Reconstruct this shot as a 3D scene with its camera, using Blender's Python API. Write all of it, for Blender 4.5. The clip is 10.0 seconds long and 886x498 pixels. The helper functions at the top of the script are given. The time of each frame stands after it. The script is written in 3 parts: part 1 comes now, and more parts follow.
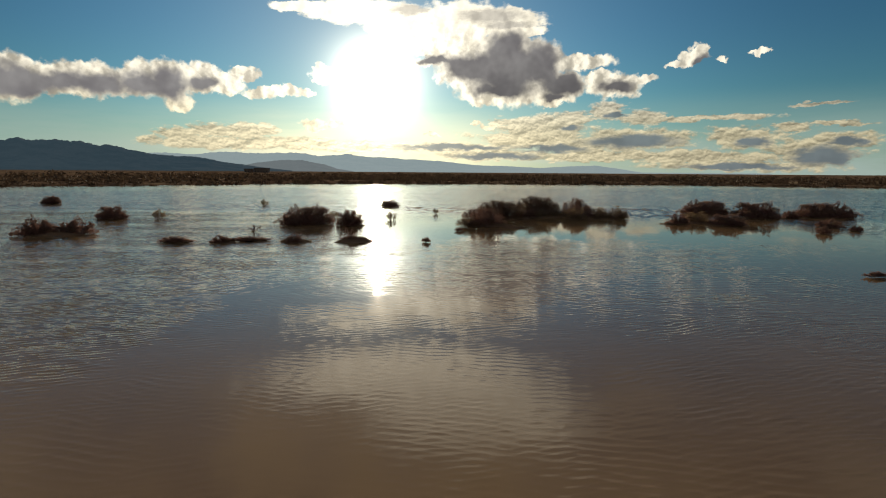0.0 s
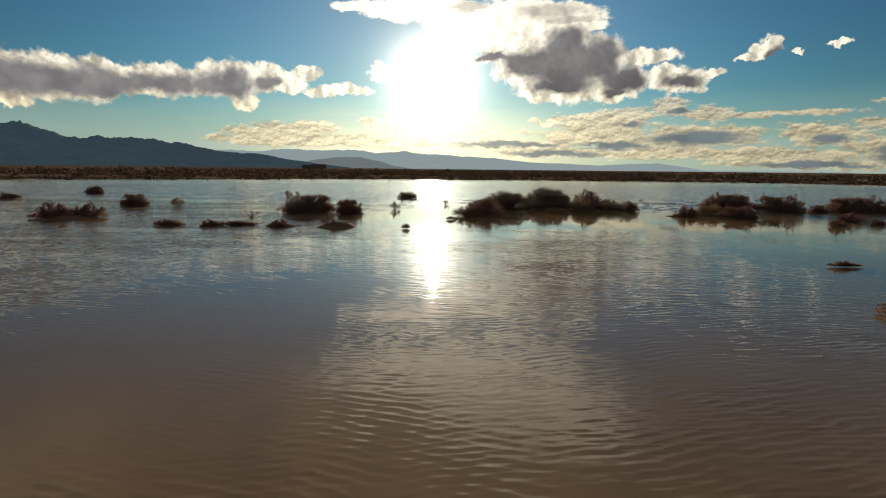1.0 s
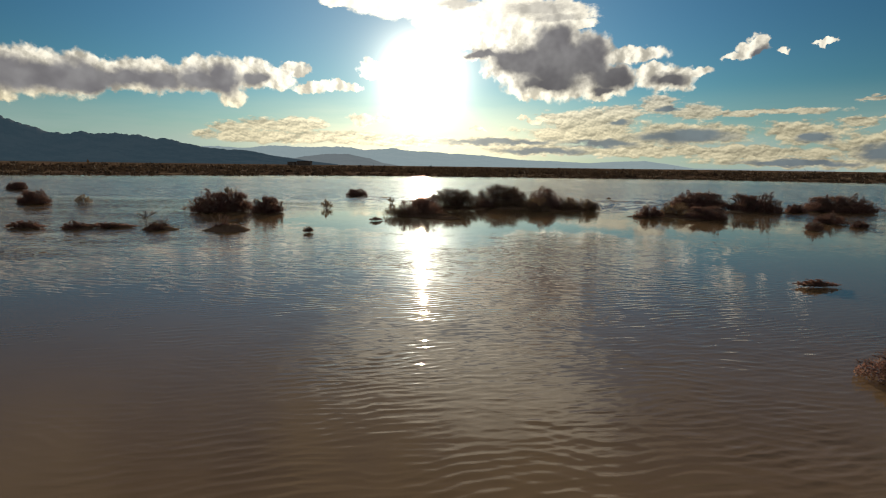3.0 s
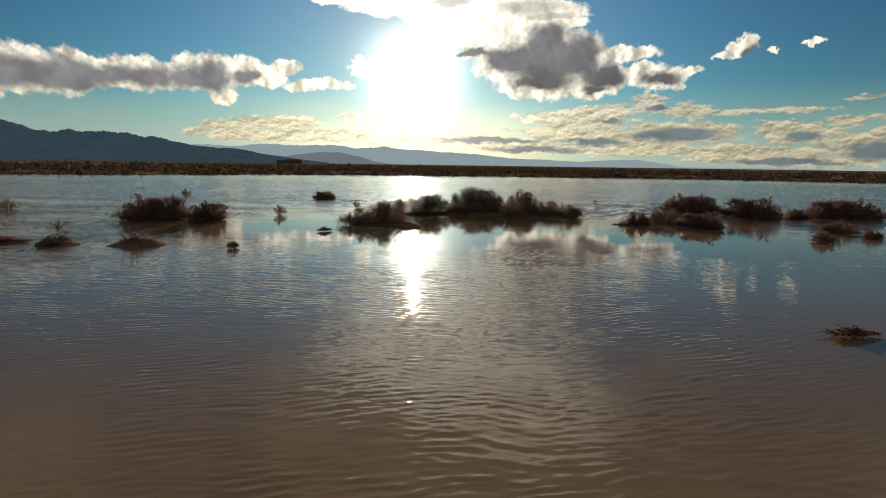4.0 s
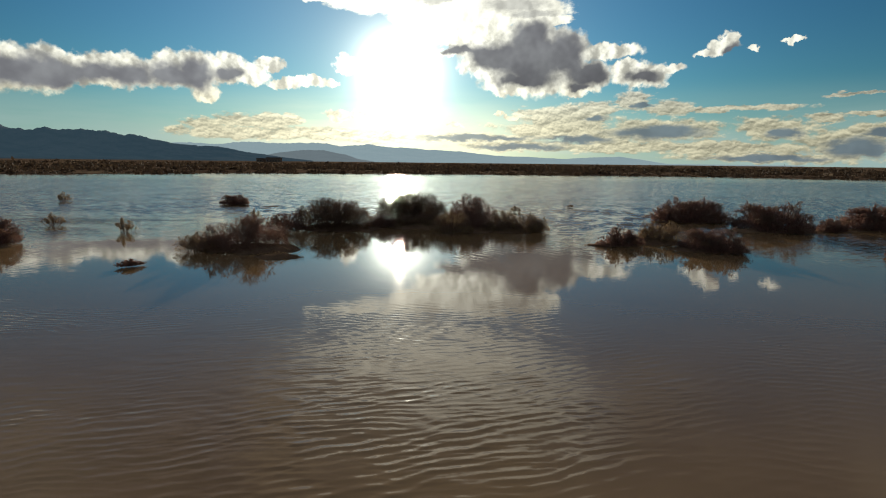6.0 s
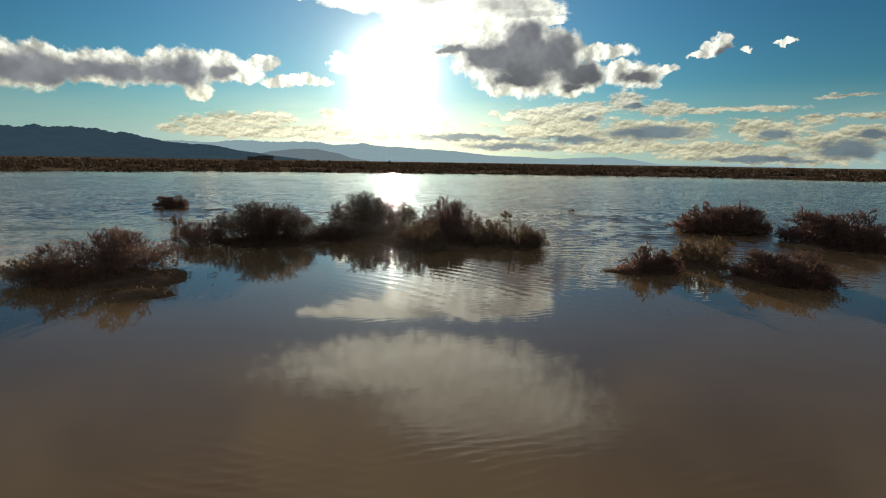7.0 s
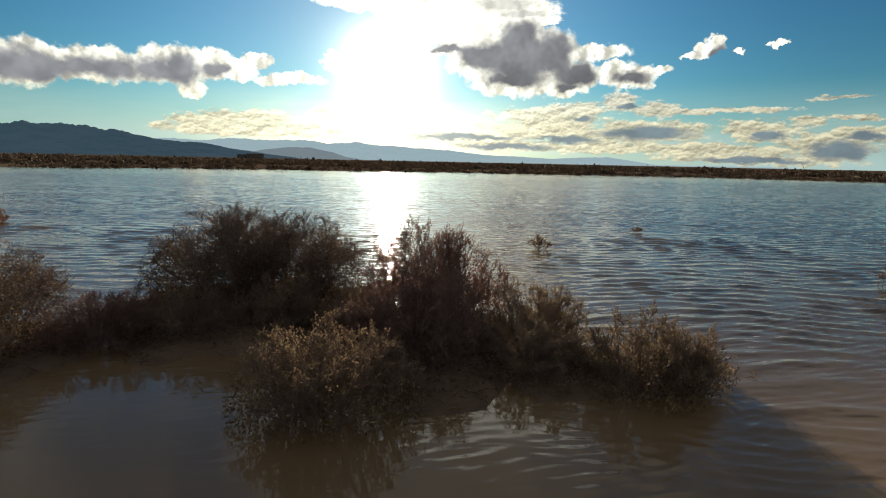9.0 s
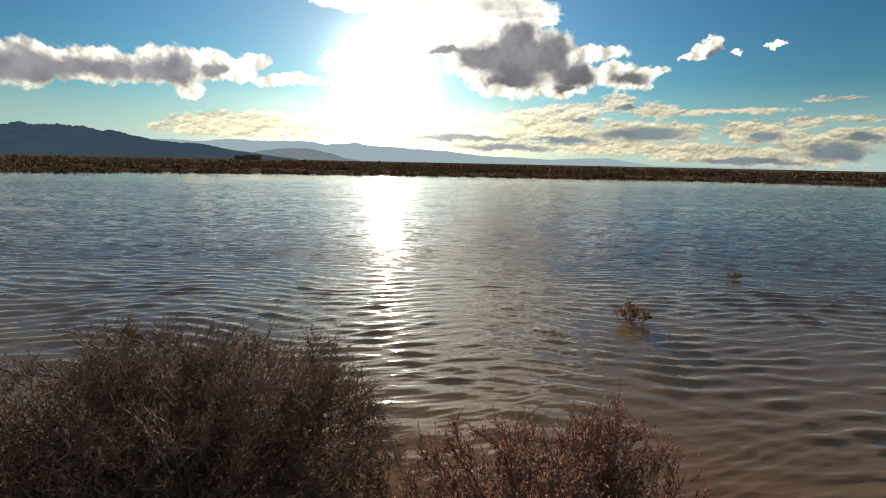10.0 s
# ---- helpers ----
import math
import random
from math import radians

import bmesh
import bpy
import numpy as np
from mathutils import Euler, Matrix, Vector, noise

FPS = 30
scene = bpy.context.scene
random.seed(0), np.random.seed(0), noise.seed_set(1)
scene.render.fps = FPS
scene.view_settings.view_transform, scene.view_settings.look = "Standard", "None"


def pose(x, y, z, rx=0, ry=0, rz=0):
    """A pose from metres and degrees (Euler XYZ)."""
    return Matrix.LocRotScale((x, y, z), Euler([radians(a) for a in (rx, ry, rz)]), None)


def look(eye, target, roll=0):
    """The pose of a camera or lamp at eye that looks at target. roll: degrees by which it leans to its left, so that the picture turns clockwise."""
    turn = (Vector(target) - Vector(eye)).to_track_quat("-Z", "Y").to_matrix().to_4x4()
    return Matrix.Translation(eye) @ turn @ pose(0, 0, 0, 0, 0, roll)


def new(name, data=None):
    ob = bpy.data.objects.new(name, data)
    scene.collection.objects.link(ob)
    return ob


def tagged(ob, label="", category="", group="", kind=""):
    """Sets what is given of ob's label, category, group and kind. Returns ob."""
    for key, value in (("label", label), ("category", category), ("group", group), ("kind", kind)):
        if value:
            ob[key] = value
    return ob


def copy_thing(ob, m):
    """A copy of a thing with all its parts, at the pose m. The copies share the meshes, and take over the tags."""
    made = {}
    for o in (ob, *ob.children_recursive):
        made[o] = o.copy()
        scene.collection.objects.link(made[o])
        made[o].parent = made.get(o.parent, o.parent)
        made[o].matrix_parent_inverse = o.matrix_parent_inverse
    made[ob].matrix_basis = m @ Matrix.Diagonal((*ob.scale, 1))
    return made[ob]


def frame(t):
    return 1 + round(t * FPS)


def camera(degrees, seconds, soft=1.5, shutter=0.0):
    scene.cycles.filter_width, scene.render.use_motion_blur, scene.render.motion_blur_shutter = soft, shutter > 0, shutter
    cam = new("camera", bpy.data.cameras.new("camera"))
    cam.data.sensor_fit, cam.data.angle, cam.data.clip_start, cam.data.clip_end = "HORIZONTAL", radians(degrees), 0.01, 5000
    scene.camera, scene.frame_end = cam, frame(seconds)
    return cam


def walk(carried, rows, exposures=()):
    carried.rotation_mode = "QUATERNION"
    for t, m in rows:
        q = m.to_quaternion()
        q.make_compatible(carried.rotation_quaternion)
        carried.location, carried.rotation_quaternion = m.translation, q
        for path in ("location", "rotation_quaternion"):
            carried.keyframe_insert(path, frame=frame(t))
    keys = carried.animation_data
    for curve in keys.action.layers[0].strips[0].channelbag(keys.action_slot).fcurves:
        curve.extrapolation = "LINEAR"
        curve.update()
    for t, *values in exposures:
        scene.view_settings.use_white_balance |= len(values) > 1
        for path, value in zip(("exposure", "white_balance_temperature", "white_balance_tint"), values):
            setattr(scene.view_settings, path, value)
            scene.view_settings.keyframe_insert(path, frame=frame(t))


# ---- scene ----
cam = camera(76.4, 10.0, soft=1.1)
PATH = [
    (0, (-6.438, -2.23, 3.166), (-6.437, -0.248, 2.895), 0.4),
    (0.5, (-4.088, -2.66, 2.781), (-4.249, -0.686, 2.503), 0.6),
    (1, (-2.995, -2.285, 2.735), (-3.187, -0.314, 2.453), 0.6),
    (1.5, (-2.188, -1.616, 2.659), (-2.381, 0.354, 2.375), 0.7),
    (2, (-1.537, -0.694, 2.582), (-1.72, 1.277, 2.297), 0.7),
    (2.5, (-0.899, 0.513, 2.565), (-1.068, 2.485, 2.277), 0.7),
    (4, (0.804, 5.425, 2.781), (0.678, 7.399, 2.485), 0.8),
    (4.5, (1.38, 7.364, 2.863), (1.266, 9.339, 2.565), 0.7),
    (5, (1.948, 9.491, 2.885), (1.847, 11.466, 2.585), 0.7),
    (5.5, (2.569, 11.599, 2.853), (2.48, 13.574, 2.551), 0.6),
    (7, (3.756, 19.742, 2.573), (3.702, 21.717, 2.268), 0.9),
    (7.5, (3.803, 22.597, 2.548), (3.756, 24.573, 2.245), 1.0),
    (8, (3.841, 25.363, 2.501), (3.799, 27.339, 2.198), 1.1),
    (8.5, (3.859, 28.31, 2.413), (3.82, 30.286, 2.107), 1.1),
    (9, (3.68, 31.511, 2.199), (3.648, 33.487, 1.892), 1.2),
    (9.5, (3.243, 34.464, 2.302), (3.216, 36.44, 1.997), 1.2),
    (10, (2.699, 36.289, 2.74), (2.673, 38.266, 2.436), 1.2),
]
walk(cam, [(t, look(eye, target, roll)) for t, eye, target, roll in PATH],
     [(0, 0.10, 6850, 8), (2.5, 0.10, 6700, 8), (5, 0.15, 6450, 6), (7, 0.20, 6150, 2.5), (9, 0.50, 6250, 5), (10, 0.52, 6400, 9)])


# ---- sky, sun ----
SUN_AZ, SUN_EL = -6.7, 8.7          # degrees; azimuth from +y towards +x
sun_dir = Vector((math.sin(radians(SUN_AZ)) * math.cos(radians(SUN_EL)), math.cos(radians(SUN_AZ)) * math.cos(radians(SUN_EL)), math.sin(radians(SUN_EL))))
sun = new("sun", bpy.data.lights.new("sun", "SUN"))
sun.data.energy, sun.data.angle, sun.data.color = 5.0, radians(0.53), (1.0, 0.84, 0.64)
sun.matrix_world = look(sun_dir * 100, (0, 0, 0))

# clouds: azimuth, elevation, half width, half height of each lobe, in degrees
CLOUD_WEST = [
    (-45.4, 6.7, 2.6, 1.9), (-42.3, 7.1, 2.1, 1.9), (-39.8, 7.3, 2.3, 1.8), (-37.0, 7.1, 2.2, 1.5), (-33.9, 7.4, 2.4, 1.1), (-32.3, 7.5, 1.6, 1.2),
    (-30.5, 7.6, 1.8, 1.2), (-27.6, 7.7, 1.8, 1.4), (-25.3, 8.1, 1.8, 1.6), (-24.8, 6.1, 1.2, 0.9), (-22.7, 8.2, 1.9, 1.2), (-20.7, 7.9, 1.5, 0.9),
    (-18.9, 9.0, 1.1, 0.6), (-42.5, 4.9, 1.3, 0.5), (-17.6, 7.2, 1.3, 0.5), (-15.4, 7.6, 1.6, 0.5), (-13.5, 7.6, 0.8, 0.3), (-11.8, 9.2, 1.0, 0.8)]
CLOUD_MAIN = [
    (6.9, 9.7, 4.2, 2.9), (6.0, 12.2, 2.3, 1.5), (9.3, 10.6, 2.0, 1.9), (2.6, 9.9, 3.2, 1.7), (-1.1, 10.6, 2.1, 0.4), (11.4, 8.2, 2.2, 1.3),
    (4.8, 7.7, 3.2, 1.0), (10.8, 7.0, 1.6, 0.6), (13.0, 10.3, 3.0, 0.7), (16.3, 8.2, 2.4, 1.0), (14.9, 8.7, 1.4, 0.7), (18.9, 8.5, 1.2, 0.4), (1.9, 11.6, 3.6, 1.2)]
CLOUD_TOP = [
    (-13.2, 15.0, 3.2, 0.4), (-6.9, 14.8, 5.6, 1.0), (-2.5, 13.8, 4.7, 1.2), (1.8, 14.2, 4.7, 1.5), (5.6, 14.2, 3.6, 1.1), (8.1, 13.2, 2.0, 0.4),
    (-10.1, 14.5, 3.0, 0.4), (-0.8, 12.3, 4.2, 1.1), (-4.0, 20.5, 13.0, 2.8), (3.0, 24.2, 11.0, 3.8)]
CLOUD_SMALL = [
    (22.6, 10.2, 0.9, 0.6), (23.4, 10.8, 0.7, 0.6), (21.6, 9.6, 0.8, 0.3), (25.3, 10.1, 0.6, 0.2), (28.5, 10.4, 0.6, 0.15), (-11.8, 4.6, 1.9, 0.4),
    (-12.6, 4.3, 1.2, 0.3), (3.2, 4.9, 0.6, 0.2), (4.6, 4.6, 1.0, 0.2), (-1.2, 3.7, 0.8, 0.2)]
CLOUD_LOW = [
    (15.8, 5.8, 1.7, 0.8), (18.9, 5.1, 1.6, 0.7), (17.9, 3.1, 5.3, 0.9), (9.6, 4.3, 4.1, 1.1), (8.3, 3.3, 4.9, 0.8), (12.3, 2.7, 3.2, 0.8), (6.5, 4.9, 1.9, 0.4),
    (12.6, 5.3, 2.0, 0.6), (27.8, 3.2, 2.8, 0.9), (24.6, 5.0, 4.0, 0.25), (23.9, 1.5, 6.0, 0.5), (33.0, 1.8, 2.9, 1.2), (34.9, 2.8, 2.4, 0.6), (33.3, 5.8, 2.0, 0.15),
    (34.7, 4.2, 2.0, 0.18), (20.8, 1.7, 3.9, 0.5), (14.8, 1.7, 4.7, 0.5), (1.0, 2.5, 6.7, 0.4), (5.0, 1.7, 6.1, 0.45), (27.4, 0.7, 6.1, 0.4), (31.2, 4.0, 1.2, 0.3),
    (-25.1, 3.3, 1.4, 0.6), (-22.2, 3.6, 2.0, 0.6), (-19.2, 3.7, 2.0, 0.6), (-17.1, 4.0, 1.2, 0.4), (-21.3, 2.6, 5.5, 0.5), (-14.0, 2.7, 5.4, 0.5), (-9.6, 2.5, 5.5, 0.5)]
CORE = [
    (6.9, 9.9, 4.0, 2.5), (6.2, 12.0, 2.0, 1.3), (9.3, 10.4, 2.0, 1.9), (2.6, 10.1, 3.2, 1.4), (-0.9, 10.7, 2.0, 0.4), (11.5, 8.3, 2.0, 1.2), (10.8, 7.2, 1.1, 0.3),
    (16.5, 8.0, 1.7, 0.6), (5.5, 8.0, 2.5, 0.6), (-45.1, 6.6, 3.0, 1.4), (-41.8, 6.9, 2.6, 1.3), (-39.0, 7.0, 2.6, 1.2), (-36.2, 6.9, 2.5, 1.0), (-33.2, 7.2, 2.2, 0.8),
    (-30.6, 7.3, 1.9, 0.9), (-27.6, 7.4, 1.6, 1.0), (-25.2, 7.7, 1.5, 1.3), (-22.6, 7.9, 1.3, 0.6), (23.7, 10.1, 0.6, 0.5)]
CORE_TOP = [(-3.3, 15.2, 2.2, 0.5), (4.5, 14.7, 3.4, 0.7), (6.2, 13.9, 2.4, 0.4)]
CORE_LOW = [
    (18.0, 3.0, 4.8, 0.7), (16.6, 5.5, 1.2, 0.4), (28.4, 2.8, 1.7, 0.5), (33.8, 1.5, 2.8, 0.9), (35.3, 2.7, 1.6, 0.4), (1.0, 2.5, 6.2, 0.3), (5.0, 1.6, 5.0, 0.35),
    (10.5, 2.3, 3.8, 0.4), (12.5, 4.3, 1.4, 0.3), (27.4, 0.6, 5.2, 0.3)]


class Nodes:
    """Short hand for a node tree."""

    def __init__(self, tree):
        self.tree = tree
        tree.nodes.clear()

    def add(self, kind, **values):
        n = self.tree.nodes.new(kind)
        for key, value in values.items():
            setattr(n, key, value)
        return n

    def put(self, value, socket):
        if isinstance(value, bpy.types.NodeSocket):
            self.tree.links.new(value, socket)
        else:
            socket.default_value = value

    def math(self, op, *args, clamp=False):
        n = self.add("ShaderNodeMath", operation=op, use_clamp=clamp)
        for a, sock in zip(args, n.inputs):
            self.put(a, sock)
        return n.outputs[0]

    def vec(self, op, *args):
        n = self.add("ShaderNodeVectorMath", operation=op)
        for a, sock in zip(args, n.inputs):
            self.put(a, sock)
        return n.outputs["Value"] if op in ("LENGTH", "DOT_PRODUCT") else n.outputs["Vector"]

    def scaled(self, v, k):
        n = self.add("ShaderNodeVectorMath", operation="SCALE")
        self.put(v, n.inputs[0])
        self.put(k, n.inputs["Scale"])
        return n.outputs["Vector"]

    def mix(self, f, a, b, blend="MIX"):
        n = self.add("ShaderNodeMix", data_type="RGBA", blend_type=blend)
        self.put(f, n.inputs[0])
        for v, sock in ((a, n.inputs[6]), (b, n.inputs[7])):
            self.put((*v, 1) if isinstance(v, tuple) and len(v) == 3 else v, sock)
        return n.outputs[2]

    def noise(self, v, scale, detail=4.0, rough=0.55, lac=2.0, distort=0.0, color=False):
        n = self.add("ShaderNodeTexNoise")
        self.put(v, n.inputs["Vector"])
        for key, value in (("Scale", scale), ("Detail", detail), ("Roughness", rough), ("Lacunarity", lac), ("Distortion", distort)):
            self.put(value, n.inputs[key])
        return n.outputs["Color"] if color else n.outputs[0]

    def billow(self, v, scale, detail=3.0, rough=0.5):
        """Rounded heaps of several sizes, about -0.4 to 0.4."""
        n = self.add("ShaderNodeTexVoronoi", normalize=True)
        for key, value in (("Vector", v), ("Scale", scale), ("Detail", detail), ("Roughness", rough), ("Lacunarity", 2.1)):
            self.put(value, n.inputs[key])
        return self.math("SUBTRACT", 0.42, n.outputs["Distance"])

    def step(self, x, lo, hi, a=0.0, b=1.0):
        n = self.add("ShaderNodeMapRange", interpolation_type="SMOOTHSTEP")
        for value, k in zip((x, lo, hi, a, b), ("Value", "From Min", "From Max", "To Min", "To Max")):
            self.put(value, n.inputs[k])
        return n.outputs[0]

    def lobes(self, p, rows, soft=0.25):
        """1 at the heart of the nearest lobe, 0 at its rim, negative outside."""
        best = None
        for u, v, a, b in rows:
            d = self.vec("LENGTH", self.vec("MULTIPLY_ADD", p, (1 / a, 1 / b, 0), (-u / a, -v / b, 0)))
            best = d if best is None else self.math("SMOOTH_MIN", best, d, soft)
        return self.math("SUBTRACT", 1.0, best)


def build_world():
    world = bpy.data.worlds.new("sky")
    scene.world = world
    world.use_nodes = True
    k = Nodes(world.node_tree)
    way = k.add("ShaderNodeTexCoord").outputs["Generated"]
    xyz = k.add("ShaderNodeSeparateXYZ")
    k.put(way, xyz.inputs[0])
    u = k.math("MULTIPLY", k.math("ARCTAN2", xyz.outputs[0], xyz.outputs[1]), 57.2958)
    v = k.math("MULTIPLY", k.math("ARCSINE", xyz.outputs[2]), 57.2958)
    comb = k.add("ShaderNodeCombineXYZ")
    k.put(u, comb.inputs[0])
    k.put(v, comb.inputs[1])
    p = comb.outputs[0]
    # billows: the lobes are looked up through two scales of turbulence
    big = k.vec("SUBTRACT", k.noise(p, 0.42, 3.0, color=True), (0.5, 0.5, 0.5))
    fine = k.vec("SUBTRACT", k.noise(p, 1.7, 3.5, 0.5, color=True), (0.5, 0.5, 0.5))
    shred = k.vec("SUBTRACT", k.noise(p, 5.5, 3.0, 0.6, color=True), (0.5, 0.5, 0.5))
    q = k.vec("ADD", k.vec("ADD", p, k.scaled(shred, 0.22)), k.vec("ADD", k.scaled(big, 1.7), k.scaled(fine, 0.9)))
    flat = k.vec("MULTIPLY", p, (0.50, 1.3, 1.0))
    strata = k.vec("SUBTRACT", k.noise(flat, 1.1, 6.0, 0.62, color=True), (0.5, 0.5, 0.5))
    ql = k.vec("ADD", p, k.vec("MULTIPLY", strata, (3.4, 1.2, 0.0)))
    soft = k.vec("ADD", p, k.scaled(fine, 0.40))
    puff = k.billow(soft, 0.70, 2.0, 0.5)
    # billows turned to the sun are brighter than those turned away
    sunward = k.vec("NORMALIZE", k.vec("SUBTRACT", (SUN_AZ, SUN_EL + 2.0, 0.0), p))
    behind = k.billow(k.vec("ADD", soft, k.scaled(sunward, 0.26)), 0.70, 2.0, 0.5)
    mound = k.noise(soft, 0.50, 5.0, 0.5)
    mound_behind = k.noise(k.vec("ADD", soft, k.scaled(sunward, 0.45)), 0.50, 5.0, 0.5)
    relief = k.math("MULTIPLY_ADD", k.math("SUBTRACT", puff, behind), 0.9, k.math("MULTIPLY", k.math("SUBTRACT", mound, mound_behind), 3.2))
    flat = k.vec("ADD", k.vec("MULTIPLY", p, (0.62, 1.25, 1.0)), k.scaled(fine, 0.40))
    puff_low = k.billow(flat, 0.85, 3.0, 0.55)
    behind_low = k.billow(k.vec("ADD", flat, (-0.06, 0.20, 0.0)), 0.85, 3.0, 0.55)
    relief_low = k.math("MULTIPLY", k.math("SUBTRACT", puff_low, behind_low), 3.0)
    cover = k.lobes(q, CLOUD_WEST + CLOUD_MAIN + CLOUD_SMALL)
    top = k.lobes(ql, CLOUD_TOP)
    low = k.lobes(ql, CLOUD_LOW)
    cover = k.math("ADD", k.math("MAXIMUM", cover, top), k.math("MULTIPLY_ADD", puff, 1.0, 0.12))
    low = k.math("ADD", low, k.math("MULTIPLY_ADD", puff_low, 2.6, 0.05))
    high = k.step(v, 15.5, 20.0)
    mask = k.step(cover, k.math("MULTIPLY_ADD", high, -0.20, -0.05), k.math("MULTIPLY_ADD", high, 0.35, 0.30))
    mask_low = k.math("MULTIPLY", k.step(low, -0.05, 0.45), 0.92)
    mask = k.math("MULTIPLY", mask, k.step(v, 17.5, 28.0, 1.0, 0.75))
    thick = k.math("MULTIPLY", k.math("SUBTRACT", k.noise(p, 0.55, 3.0, 0.45), 0.5), 1.7)
    qc = k.vec("ADD", p, k.vec("ADD", k.scaled(big, 1.5), k.scaled(fine, 0.5)))
    core = k.step(k.math("ADD", k.lobes(qc, CORE, 0.6), k.math("MULTIPLY_ADD", puff, 0.2, k.math("MULTIPLY", thick, 0.55))), -0.40, 0.45)
    core = k.math("MAXIMUM", core, k.math("MULTIPLY", k.step(k.lobes(ql, CORE_TOP), -0.3, 0.5), 0.6))
    core_low = k.step(k.math("ADD", k.lobes(ql, CORE_LOW), k.math("MULTIPLY", puff_low, 0.6)), -0.15, 0.6)
    # forward scattering towards the sun
    angle = k.math("MULTIPLY", k.math("ARCCOSINE", k.vec("DOT_PRODUCT", way, tuple(sun_dir))), 57.2958)
    halo = k.math("POWER", 2.71828, k.math("MULTIPLY", angle, -1 / 1.25))
    near = k.math("POWER", 2.71828, k.math("MULTIPLY", angle, -1 / 4.5))
    wide = k.math("POWER", 2.71828, k.math("MULTIPLY", angle, -1 / 9.0))
    sky = k.add("ShaderNodeTexSky", sky_type="NISHITA", sun_disc=False, sun_elevation=radians(SUN_EL), sun_rotation=radians(SUN_AZ), air_density=1.0, dust_density=0.1, ozone_density=4.0)
    sky_col = k.vec("MULTIPLY", k.scaled(sky.outputs[0], k.step(angle, 10.0, 42.0, 0.069, 0.047)), k.mix(k.step(v, 2.0, 14.0), (0.72, 1.12, 1.04), (0.60, 0.98, 1.02)))
    warm = k.step(v, 3.0, 9.0)
    lit = k.mix(warm, (1.0, 0.88, 0.60), (1.0, 0.94, 0.80))
    glow = k.math("ADD", k.math("MULTIPLY_ADD", wide, 0.9, 0.82), k.math("MULTIPLY", k.step(v, 16.5, 20.0), 0.35))
    lit_puff = k.scaled(lit, k.math("MULTIPLY", glow, k.step(relief, -0.5, 0.5, k.step(v, 11.0, 16.0, 0.45, 0.85), k.step(v, 11.0, 16.0, 1.25, 1.1))))
    lit_low = k.scaled(lit, k.math("MULTIPLY", k.math("MULTIPLY_ADD", wide, 1.3, 0.47), k.step(relief_low, -0.6, 0.6, 0.30, 1.5)))
    grey = k.scaled(k.mix(k.step(k.noise(p, 0.45, 2.0), 0.3, 0.7), (0.126, 0.122, 0.132), (0.182, 0.178, 0.186)), k.math("MULTIPLY", k.math("MULTIPLY_ADD", wide, 0.5, 0.85), k.math("MULTIPLY", k.step(v, 6.5, 12.5, 0.85, 1.3), k.step(u, -28.0, -10.0, 1.75, 1.0))))
    grey_puff = k.scaled(grey, k.step(relief, -0.8, 0.8, 0.92, 1.10))
    cloud = k.mix(core, lit_puff, grey_puff)
    cloud_low = k.mix(core_low, lit_low, k.vec("MULTIPLY", k.scaled(grey, 1.3), (0.86, 1.06, 1.16)))
    haze = k.math("MULTIPLY", k.step(v, 0.5, 8.0, 1.0, 0.0), k.step(k.noise(k.vec("MULTIPLY", p, (0.05, 0.35, 1.0)), 1.0, 5.0, 0.6), 0.2, 0.62, 0.35, 0.95))
    sky_col = k.mix(haze, sky_col, k.scaled(k.mix(k.step(wide, 0.0, 0.35), (0.40, 0.52, 0.50), (1.0, 0.92, 0.66)), k.math("MULTIPLY_ADD", wide, 0.8, 0.78)))
    col = k.mix(mask_low, sky_col, cloud_low)
    col = k.mix(mask, col, cloud)
    # the same broken cumulus, unseen, added overhead and behind, front-lit, to fill the shade
    around = k.math("MAXIMUM", k.step(v, 16.0, 26.0), k.step(k.math("ABSOLUTE", u), 55.0, 80.0))
    heaps = k.noise(way, 3.0, 6.0, 0.55)
    fill_cloud = k.mix(k.step(heaps, 0.55, 0.72), (0.30, 0.28, 0.265), (0.20, 0.19, 0.185))
    col = k.mix(k.math("MULTIPLY", k.math("MULTIPLY", around, k.math("MULTIPLY", k.step(v, 1.0, 6.0), k.math("SUBTRACT", 1.0, mask))), k.step(heaps, 0.38, 0.62)), col, fill_cloud)
    veil = k.scaled((1.0, 0.93, 0.76), k.math("ADD", k.math("MULTIPLY", halo, 14.0), k.math("ADD", k.math("MULTIPLY", near, 0.48), k.math("MULTIPLY", wide, 0.21))))
    open_sky = k.math("SUBTRACT", 1.0, k.math("MULTIPLY", k.math("MULTIPLY", mask, core), 0.9))
    col = k.vec("ADD", col, k.scaled(veil, open_sky))
    bg = k.add("ShaderNodeBackground")
    k.put(col, bg.inputs["Color"])
    out = k.add("ShaderNodeOutputWorld")
    k.put(bg.outputs[0], out.inputs["Surface"])


build_world()


# ---- materials ----
def material(name, rough=0.8):
    mat = bpy.data.materials.new(name)
    mat.use_nodes = True
    k = Nodes(mat.node_tree)
    bsdf = k.add("ShaderNodeBsdfPrincipled")
    out = k.add("ShaderNodeOutputMaterial")
    k.put(bsdf.outputs[0], out.inputs["Surface"])
    k.put(rough, bsdf.inputs["Roughness"])
    return mat, k, bsdf, out


